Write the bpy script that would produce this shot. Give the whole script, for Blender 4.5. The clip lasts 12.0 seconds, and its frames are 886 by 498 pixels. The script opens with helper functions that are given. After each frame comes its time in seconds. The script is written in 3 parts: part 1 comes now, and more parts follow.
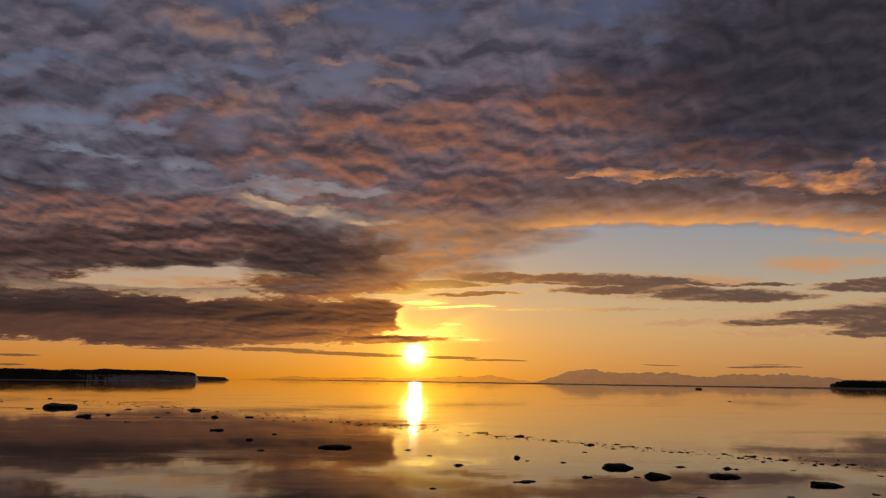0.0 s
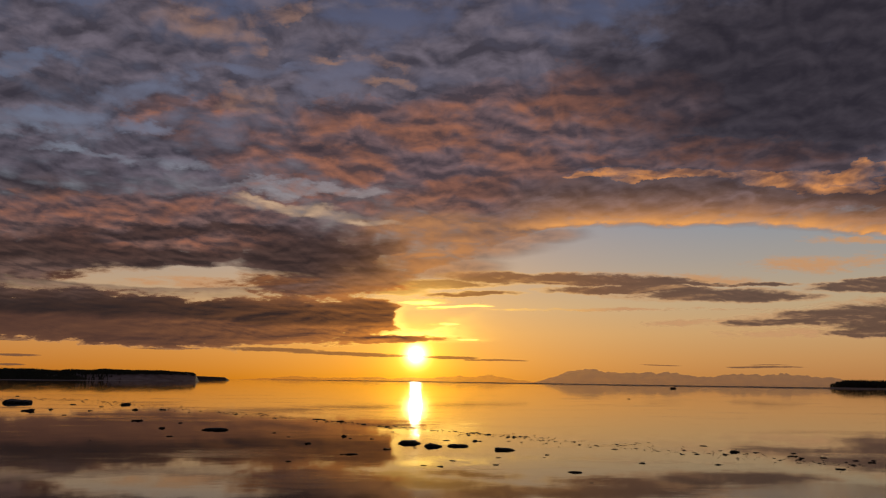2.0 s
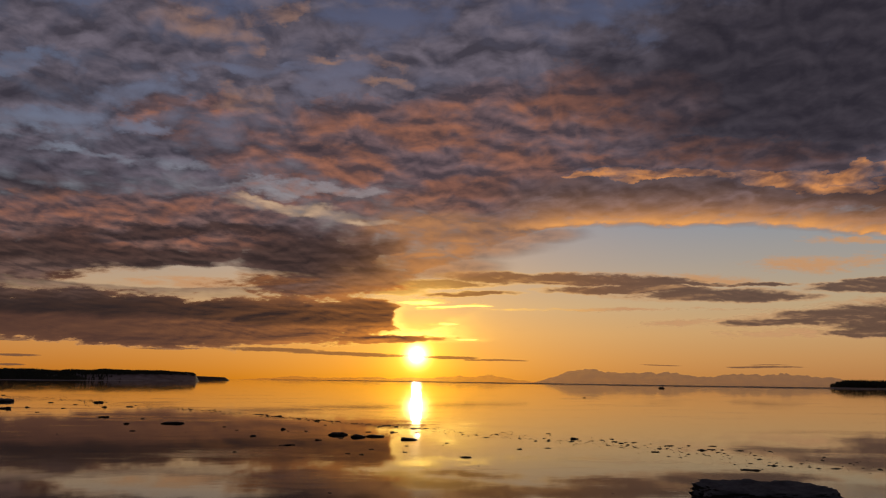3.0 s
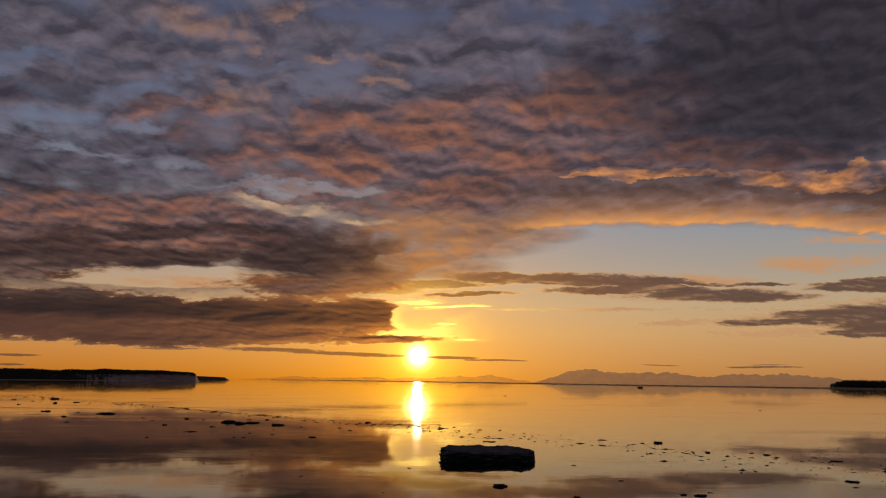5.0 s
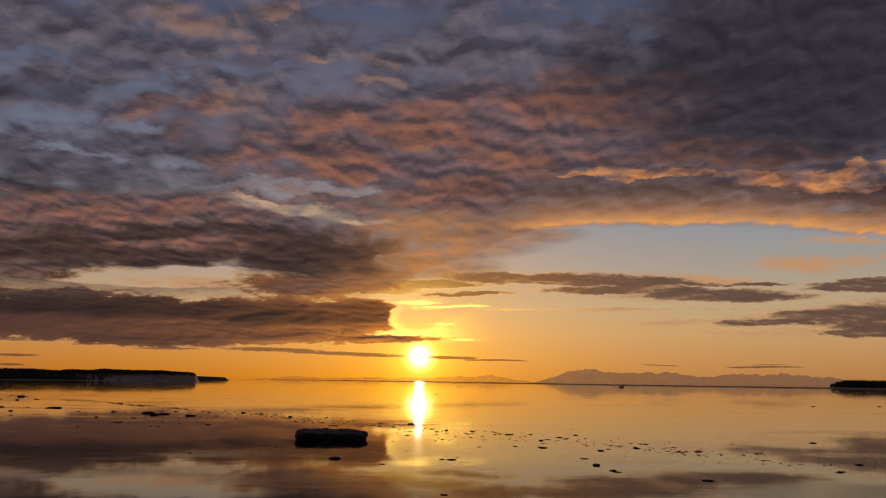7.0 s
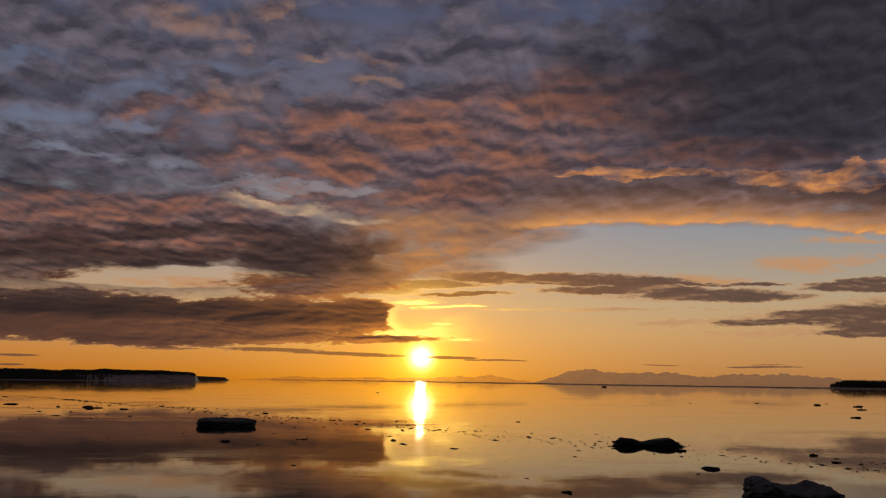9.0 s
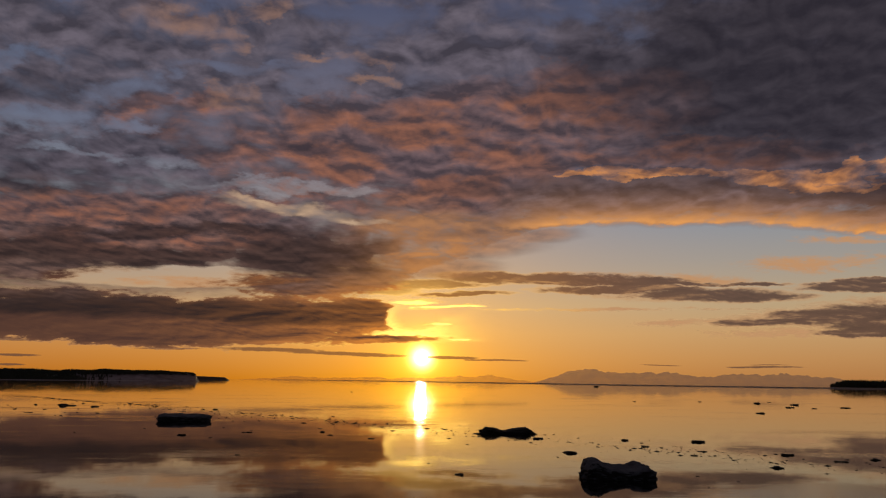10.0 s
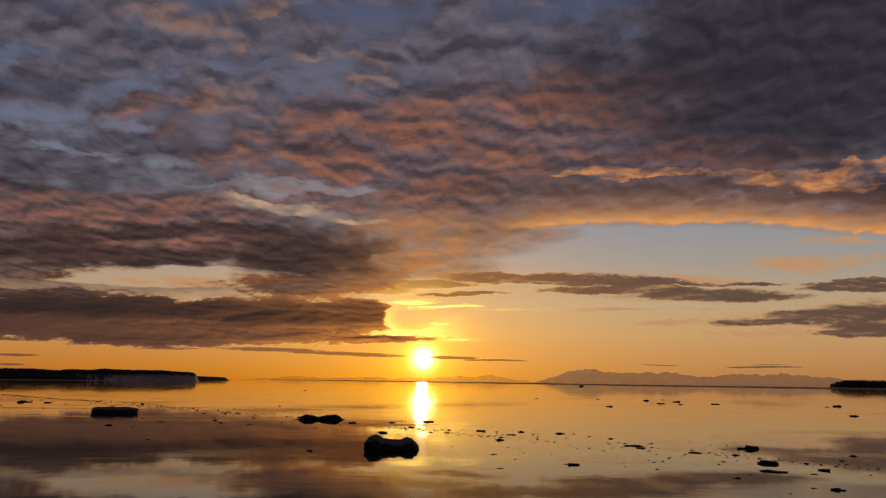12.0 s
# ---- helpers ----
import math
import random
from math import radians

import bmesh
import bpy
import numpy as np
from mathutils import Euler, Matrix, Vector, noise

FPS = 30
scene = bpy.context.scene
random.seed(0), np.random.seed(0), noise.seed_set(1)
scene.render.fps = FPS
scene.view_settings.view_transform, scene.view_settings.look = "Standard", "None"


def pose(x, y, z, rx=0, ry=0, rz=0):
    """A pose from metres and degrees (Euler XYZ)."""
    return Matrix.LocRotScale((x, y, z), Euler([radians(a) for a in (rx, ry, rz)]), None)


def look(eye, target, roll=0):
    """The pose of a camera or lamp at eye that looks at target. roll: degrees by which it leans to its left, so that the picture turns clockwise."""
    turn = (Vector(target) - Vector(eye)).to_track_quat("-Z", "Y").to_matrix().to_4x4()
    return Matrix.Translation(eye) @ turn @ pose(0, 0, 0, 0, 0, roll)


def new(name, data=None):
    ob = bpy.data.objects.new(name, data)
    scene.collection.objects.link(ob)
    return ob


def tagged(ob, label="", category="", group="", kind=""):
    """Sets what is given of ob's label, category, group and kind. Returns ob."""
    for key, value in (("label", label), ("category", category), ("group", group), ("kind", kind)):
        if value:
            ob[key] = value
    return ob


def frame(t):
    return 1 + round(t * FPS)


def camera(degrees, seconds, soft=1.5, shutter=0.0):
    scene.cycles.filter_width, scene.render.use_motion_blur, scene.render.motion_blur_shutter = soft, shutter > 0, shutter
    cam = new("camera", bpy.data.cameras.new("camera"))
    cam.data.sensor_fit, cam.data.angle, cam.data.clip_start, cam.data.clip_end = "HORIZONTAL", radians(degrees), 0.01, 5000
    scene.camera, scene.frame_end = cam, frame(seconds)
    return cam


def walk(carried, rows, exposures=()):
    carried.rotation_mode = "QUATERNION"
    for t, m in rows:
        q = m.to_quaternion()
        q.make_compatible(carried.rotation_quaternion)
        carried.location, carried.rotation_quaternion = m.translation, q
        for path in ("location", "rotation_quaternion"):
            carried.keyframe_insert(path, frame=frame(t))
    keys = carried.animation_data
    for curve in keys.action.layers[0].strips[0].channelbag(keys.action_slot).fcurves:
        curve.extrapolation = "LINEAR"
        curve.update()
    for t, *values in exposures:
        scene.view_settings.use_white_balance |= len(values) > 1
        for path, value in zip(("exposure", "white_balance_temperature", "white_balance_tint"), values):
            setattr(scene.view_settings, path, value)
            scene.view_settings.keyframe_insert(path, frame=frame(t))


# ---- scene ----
cam = camera(65, 12.0, soft=1.2)
EYE = (0.0, 0.0, 4.0)
TILT = 10.744
AHEAD = look(EYE, (0, 100, 4 + 100 * math.tan(radians(TILT))), roll=0.63)
walk(cam, [(0, AHEAD), (12, AHEAD)], exposures=[(0, 0.0), (12, -0.08)])


# ---- node arithmetic ----
class Ex:
    """A value in a node tree, with plain arithmetic."""

    def __init__(self, tree, out):
        self.tree, self.out = tree, out

    def op(self, kind, *others):
        n = self.tree.nodes.new("ShaderNodeMath")
        n.operation = kind
        for i, o in enumerate((self, *others)):
            if isinstance(o, Ex):
                self.tree.links.new(o.out, n.inputs[i])
            else:
                n.inputs[i].default_value = o
        return Ex(self.tree, n.outputs[0])

    def __add__(self, o): return self.op("ADD", o)
    def __radd__(self, o): return self.op("ADD", o)
    def __sub__(self, o): return self.op("SUBTRACT", o)
    def __rsub__(self, o): return (self * -1.0) + o
    def __mul__(self, o): return self.op("MULTIPLY", o)
    def __rmul__(self, o): return self.op("MULTIPLY", o)
    def __truediv__(self, o): return self.op("DIVIDE", o)
    def __rtruediv__(self, o): return self.op("POWER", -1.0) * o
    def most(self, o): return self.op("MAXIMUM", o)
    def least(self, o): return self.op("MINIMUM", o)
    def root(self): return self.op("SQRT")
    def fall(self): return (self * -1.0).op("EXPONENT")
    def clip(self): return self.most(0.0).least(1.0)

    def step(self, low, high):
        n = self.tree.nodes.new("ShaderNodeMapRange")
        n.interpolation_type = "SMOOTHSTEP"
        self.tree.links.new(self.out, n.inputs[0])
        n.inputs[1].default_value, n.inputs[2].default_value = low, high
        return Ex(self.tree, n.outputs[0])


def vec(tree, x, y, z=0.0):
    n = tree.nodes.new("ShaderNodeCombineXYZ")
    for i, o in enumerate((x, y, z)):
        if isinstance(o, Ex):
            tree.links.new(o.out, n.inputs[i])
        else:
            n.inputs[i].default_value = o
    return n.outputs[0]


def grain(tree, where, scale, detail=4.0, rough=0.55, warp=0.0):
    n = tree.nodes.new("ShaderNodeTexNoise")
    tree.links.new(where, n.inputs["Vector"])
    n.inputs["Scale"].default_value, n.inputs["Detail"].default_value = scale, detail
    n.inputs["Roughness"].default_value, n.inputs["Distortion"].default_value = rough, warp
    return Ex(tree, n.outputs[0])


def blend(tree, f, a, b):
    n = tree.nodes.new("ShaderNodeMix")
    n.data_type = "RGBA"
    if isinstance(f, Ex):
        tree.links.new(f.out, n.inputs[0])
    else:
        n.inputs[0].default_value = f
    for i, o in ((6, a), (7, b)):
        if isinstance(o, tuple):
            n.inputs[i].default_value = (*o, 1)
        else:
            tree.links.new(o, n.inputs[i])
    return n.outputs[2]


def glowing(tree, colour, f):
    """The colour times f."""
    n = tree.nodes.new("ShaderNodeVectorMath")
    n.operation = "SCALE"
    if isinstance(colour, tuple):
        n.inputs[0].default_value = colour
    else:
        tree.links.new(colour, n.inputs[0])
    if isinstance(f, Ex):
        tree.links.new(f.out, n.inputs["Scale"])
    else:
        n.inputs["Scale"].default_value = f
    return n.outputs[0]


def plus(tree, a, b):
    n = tree.nodes.new("ShaderNodeVectorMath")
    n.operation = "ADD"
    tree.links.new(a, n.inputs[0])
    tree.links.new(b, n.inputs[1])
    return n.outputs[0]


def ramp(tree, f, stops):
    n = tree.nodes.new("ShaderNodeValToRGB")
    tree.links.new(f.out, n.inputs[0])
    e = n.color_ramp.elements
    while len(e) < len(stops):
        e.new(0.5)
    for el, (p, c) in zip(e, stops):
        el.position, el.color = p, (*c, 1)
    return n.outputs[0]


def split(tree, sock):
    n = tree.nodes.new("ShaderNodeSeparateXYZ")
    tree.links.new(sock, n.inputs[0])
    return [Ex(tree, o) for o in n.outputs]


def patch(u, v, u0, v0, ru, rv, slope=0.0):
    """1 at the middle of an oval round (u0, v0), 0 on its rim, less outside."""
    a = (u - u0) * (1 / ru)
    b = (v - v0 - (u - u0) * slope) * (1 / rv)
    return (1.0 - (a * a + b * b)).most(-3.0)


# ---- sky ----
SUN_U, SUN_V = -0.0329, 0.0356


def build_world():
    world = bpy.data.worlds.new("dusk_sky")
    scene.world = world
    world.use_nodes = True
    t = world.node_tree
    t.nodes.clear()
    co = t.nodes.new("ShaderNodeTexCoord")
    x, y, z = split(t, co.outputs["Generated"])
    flat = (x * x + y * y).root().most(0.001)
    rise = (z / flat).most(0.0)
    front = (y / flat).step(-0.5, 0.9)
    sky = t.nodes.new("ShaderNodeTexSky")
    sky.sky_type, sky.sun_disc = "NISHITA", False
    sky.sun_elevation, sky.sun_rotation = radians(2.2), radians(-2.0)
    glow = ramp(t, rise * 1.5, (
        (0.0, (0.42, 0.183, 0.060)), (0.05, (0.49, 0.252, 0.100)), (0.1, (0.515, 0.315, 0.150)),
        (0.16, (0.455, 0.345, 0.215)), (0.25, (0.32, 0.305, 0.285)), (0.32, (0.245, 0.28, 0.325)),
        (0.5, (0.125, 0.152, 0.228)), (0.9, (0.048, 0.072, 0.145))))
    behind = ramp(t, rise, ((0.0, (0.042, 0.040, 0.052)), (0.5, (0.025, 0.030, 0.046))))
    colour = blend(t, front, behind, glow)
    safe = y.most(0.05)
    u, v = x / safe, z / safe
    du, dv = u - SUN_U, v - SUN_V
    d = (du * du + dv * dv * 1.3).root()
    ahead = y.step(0.05, 0.3)
    colour = plus(t, colour, glowing(t, (0.36, 0.105, -0.05), (d * 4.6).fall() * ahead))
    colour = plus(t, colour, glowing(t, (0.55, 0.27, 0.0), (d * 17.0).fall() * ahead))
    colour = plus(t, colour, glowing(t, (0.04, -0.035, -0.045), (u * -1.0).step(-0.1, 0.5) * ahead * (1.0 - rise.step(0.05, 0.2))))
    colour = plus(t, colour, glowing(t, sky.outputs[0], 0.005))
    bg = t.nodes.new("ShaderNodeBackground")
    t.links.new(colour, bg.inputs[0])
    out = t.nodes.new("ShaderNodeOutputWorld")
    t.links.new(bg.outputs[0], out.inputs[0])


build_world()
lamp = new("sun_light", bpy.data.lights.new("sun_light", "SUN"))
lamp.data.energy, lamp.data.angle, lamp.data.color = 0.05, radians(0.5), (1.0, 0.62, 0.3)
lamp.matrix_world = look((SUN_U * 100, 100, SUN_V * 100), (0, 0, 0))


# ---- materials ----
def blank(name):
    m = bpy.data.materials.new(name)
    m.use_nodes = True
    t = m.node_tree
    t.nodes.clear()
    out = t.nodes.new("ShaderNodeOutputMaterial")
    return m, t, out.inputs[0]


def cover(t, target, colour, alpha):
    """A veil that glows in the colour where alpha is 1 and lets the sky through where it is 0."""
    e = t.nodes.new("ShaderNodeEmission")
    t.links.new(colour, e.inputs[0])
    clear = t.nodes.new("ShaderNodeBsdfTransparent")
    mix = t.nodes.new("ShaderNodeMixShader")
    t.links.new(alpha.out, mix.inputs[0])
    t.links.new(clear.outputs[0], mix.inputs[1])
    t.links.new(e.outputs[0], mix.inputs[2])
    t.links.new(mix.outputs[0], target)


def pick(t, u, v, ovals):
    """The strongest of several ovals."""
    best = None
    for o in ovals:
        p = patch(u, v, *o)
        best = p if best is None else best.most(p)
    return best


CEILING = 300.0


def high_cloud():
    """Altocumulus: small puffs that flatten towards the horizon, in fields of slate, rose and gold."""
    m, t, target = blank("high_cloud")
    co = t.nodes.new("ShaderNodeTexCoord")
    x, y, z = split(t, co.outputs["Object"])
    x, y = x * (1 / CEILING), y.most(20.0) * (1 / CEILING)
    u, v = x / y, 1.0 / y
    a, b = u * v.op("POWER", -0.40), v.op("LOGARITHM", math.e)
    where = vec(t, a, b, 0.3)
    nearer = vec(t, a - 0.004, b - 0.030, 0.3)
    big = grain(t, where, 2.6, 3.0, 0.5, 0.3)
    mid = grain(t, vec(t, a, b * 1.2, 2.0), 5.5, 4.0, 0.55, 0.25)
    puff = grain(t, where, 13.0, 5.0, 0.50, 0.35)
    lean = grain(t, nearer, 13.0, 5.0, 0.50, 0.35)
    wob = grain(t, vec(t, a, b, 4.0), 6.0, 5.0, 0.6)
    wob2 = grain(t, vec(t, a, b, 9.0), 6.0, 5.0, 0.6)
    u0, v0 = u, v
    u, v = u + (wob - 0.5) * v * 0.62, v + (wob2 - 0.5) * v * 0.30
    gu, gv = u0 * 0.65 + u * 0.35, v0 * 0.72 + v * 0.28
    # the clear window under the arch of lit cloud
    rise = gv - 0.2325 + (gu - 0.37) * (gu - 0.37) * 0.14 + (puff - 0.5) * 0.016
    within = gu.step(0.02, 0.20)
    clear = (rise * -1.0).step(-0.001, 0.012) * (gu - (gv - 0.183) * 2.4 + (mid - 0.5) * 0.12).step(0.03, 0.13)
    clear = clear.most(pick(t, gu, gv, [(-0.385, 0.1445, 0.215, 0.0170, -0.001), (0.14, 0.163, 0.10, 0.020, -0.06), (0.03, 0.128, 0.11, 0.016, 0.0)]).most(0.0))
    gaps = pick(t, u, v, [
        (-0.465, 0.427, 0.095, 0.0276, 0.012), (-0.608, 0.382, 0.111, 0.0236, 0.012), (-0.382, 0.315, 0.076, 0.0141, 0.011), (-0.510, 0.330, 0.128, 0.0106, -0.112),
        (-0.221, 0.278, 0.160, 0.0122, 0.011), (-0.592, 0.197, 0.074, 0.0076, 0.011), (-0.058, 0.539, 0.114, 0.0384, 0.012), (-0.319, 0.461, 0.113, 0.0167, 0.012),
        (-0.154, 0.453, 0.078, 0.0372, 0.012), (-0.624, 0.471, 0.078, 0.0206, 0.012), (-0.324, 0.589, 0.533, 0.0292, 0.012), (0.252, 0.567, 0.230, 0.0583, 0.012),
        (-0.453, 0.372, 0.060, 0.0144, 0.012)]).most(0.0)
    full = pick(t, u, v, [
        (-0.503, 0.219, 0.316, 0.0515, 0.011), (0.501, 0.424, 0.363, 0.1795, 0.012), (0.025, 0.365, 0.273, 0.0911, 0.012), (0.317, 0.275, 0.404, 0.0314, 0.011)]).most(0.0)
    dense = 0.92 + (big - 0.5) * 0.5 + (mid - 0.5) * 1.2 + (puff - 0.5) * 1.45 + full * 0.9 - clear * 3.4 - gaps * 0.62
    low = v.step(0.10, 0.15)
    alpha = dense.step(-0.05, 1.05) * low
    red = pick(t, u, v, [
        (-0.129, 0.354, 0.256, 0.0724, 0.012), (0.076, 0.361, 0.188, 0.0817, 0.012), (0.207, 0.412, 0.215, 0.0739, 0.012), (-0.521, 0.242, 0.351, 0.0311, 0.011),
        (-0.360, 0.383, 0.128, 0.0455, 0.012), (0.313, 0.441, 0.104, 0.0371, 0.012), (-0.061, 0.293, 0.278, 0.0529, 0.011), (-0.435, 0.198, 0.273, 0.0255, 0.011),
        (0.407, 0.338, 0.281, 0.0268, 0.011)]).most(0.0).op("POWER", 0.6)
    peach = pick(t, u, v, [
        (-0.308, 0.527, 0.053, 0.0210, 0.012), (-0.225, 0.551, 0.062, 0.0154, 0.012), (-0.111, 0.487, 0.052, 0.0131, 0.012), (-0.085, 0.454, 0.035, 0.0111, 0.012),
        (-0.292, 0.415, 0.052, 0.0238, 0.012), (-0.384, 0.550, 0.115, 0.0346, 0.012), (-0.181, 0.481, 0.035, 0.0094, 0.012)]).most(0.0)
    fire = pick(t, u, v, [
        (0.404, 0.305, 0.254, 0.0114, 0.011), (0.546, 0.294, 0.110, 0.0096, 0.011), (0.243, 0.303, 0.093, 0.0070, 0.011), (0.624, 0.315, 0.085, 0.0097, 0.011),
        (0.045, 0.187, 0.133, 0.0135, 0.113), (0.301, 0.292, 0.059, 0.0052, 0.011), (0.627, 0.214, 0.116, 0.0068, 0.011)]).most(0.0).op("POWER", 0.6)
    dust = pick(t, gu, gv, [
        (0.045, 0.191, 0.149, 0.0271, 0.072), (-0.012, 0.224, 0.125, 0.0291, 0.011), (0.129, 0.209, 0.108, 0.0187, 0.062), (0.011, 0.161, 0.107, 0.0217, 0.011)]).step(0.0, 1.0)
    cream = pick(t, u * 0.6 + u0 * 0.4, v * 0.6 + v0 * 0.4, [
        (-0.204, 0.246, 0.143, 0.0112, -0.142), (-0.124, 0.233, 0.092, 0.0069, -0.111), (-0.254, 0.260, 0.067, 0.0061, -0.152)]).step(0.0, 1.3)
    shade = pick(t, u, v, [
        (0.576, 0.467, 0.435, 0.1822, 0.012), (0.664, 0.543, 0.379, 0.1467, 0.012), (-0.178, 0.180, 0.157, 0.0423, 0.011), (-0.450, 0.173, 0.247, 0.0168, 0.011),
        (-0.394, 0.211, 0.274, 0.0136, 0.011), (0.678, 0.279, 0.143, 0.0315, 0.011), (-0.591, 0.184, 0.165, 0.0253, 0.011)])
    dim = pick(t, u, v, [
        (-0.586, 0.430, 0.121, 0.0314, 0.012), (-0.600, 0.288, 0.185, 0.0316, 0.011), (-0.620, 0.329, 0.110, 0.0160, 0.011), (-0.375, 0.351, 0.119, 0.0215, 0.012),
        (-0.386, 0.405, 0.094, 0.0146, 0.012), (-0.180, 0.343, 0.102, 0.0125, 0.012), (0.342, 0.283, 0.371, 0.0175, 0.011), (0.191, 0.283, 0.126, 0.0245, 0.011),
        (0.527, 0.278, 0.210, 0.0122, 0.011)])
    relief = ((puff - lean) * 2.9 + 0.42).clip()
    patchy = (mid * 0.6 + puff * 0.4).step(0.42, 0.60)
    slate = blend(t, v.step(0.15, 0.32), blend(t, relief, (0.068, 0.043, 0.040), (0.19, 0.108, 0.086)),
                  blend(t, relief, (0.056, 0.049, 0.066), (0.150, 0.128, 0.162)))
    rose = blend(t, relief, (0.098, 0.056, 0.054), (0.315, 0.130, 0.084))
    gold = blend(t, (relief * 0.8 + 0.2).clip(), (0.24, 0.10, 0.055), (0.72, 0.29, 0.095))
    colour = blend(t, (red * (patchy * 0.80 + 0.36)).clip(), slate, rose)
    shade = (shade + (puff - 0.5) * 0.9 + (mid - 0.5) * 0.9).most(0.0)
    dim = (dim + (puff - 0.5) * 2.0 + (mid - 0.5) * 1.2).clip() * 0.70
    colour = blend(t, dim, colour, blend(t, v.step(0.24, 0.33), blend(t, relief, (0.034, 0.022, 0.020), (0.085, 0.050, 0.042)), blend(t, relief, (0.034, 0.030, 0.042), (0.072, 0.063, 0.082))))
    alpha = alpha.most(dim * 1.2)
    colour = blend(t, (shade * 1.3).clip() * 0.90, colour, blend(t, v.step(0.17, 0.34), blend(t, relief, (0.034, 0.021, 0.020), (0.075, 0.042, 0.036)),
                                                                blend(t, relief, (0.024, 0.0205, 0.029), (0.039, 0.033, 0.043))))
    alpha = alpha.most((shade * 1.8).clip() * low * (1.0 - clear))
    colour = blend(t, (peach * (puff * 2.6 - 0.85)).clip(), colour, (0.29, 0.165, 0.125))
    colour = blend(t, (fire * (puff * 3.0 + mid * 1.6 - 1.58)).clip() * 0.9, colour, gold)
    colour = blend(t, dust * (0.60 + (puff - 0.5) * 2.0 + (mid - 0.5) * 1.2).clip(), colour, (0.43, 0.205, 0.10))
    du, dv = u0 - SUN_U, v0 - SUN_V
    near_sun = (((du * du + dv * dv * 0.6).root() * 7.0).fall() * 2.4 - 0.62).clip() * (1.0 - shade.clip() * 0.85)
    colour = blend(t, near_sun * (0.75 + (puff - 0.5) * 1.5).clip(), colour, (0.62, 0.245, 0.055))
    arch = rise.step(-0.009, 0.004) * (rise.most(0.0) * 62.0).fall() * within
    haze = rise.step(-0.004, 0.004) * (rise.most(0.0) * 42.0).fall() * within
    colour = blend(t, haze * 0.60, colour, (0.30, 0.135, 0.075))
    colour = blend(t, (arch * (0.92 + (puff - 0.5) * 1.6)).clip(), colour, (0.86, 0.37, 0.105))
    colour = blend(t, (cream * (0.75 + (puff - 0.5) * 2.6 + (mid - 0.5) * 1.5)).clip(), colour, (0.52, 0.35, 0.23))
    alpha = alpha.most(arch * 0.9).most(dust * 0.75).most(cream * 0.5).most(haze * 0.7)
    cover(t, target, colour, alpha)
    return m


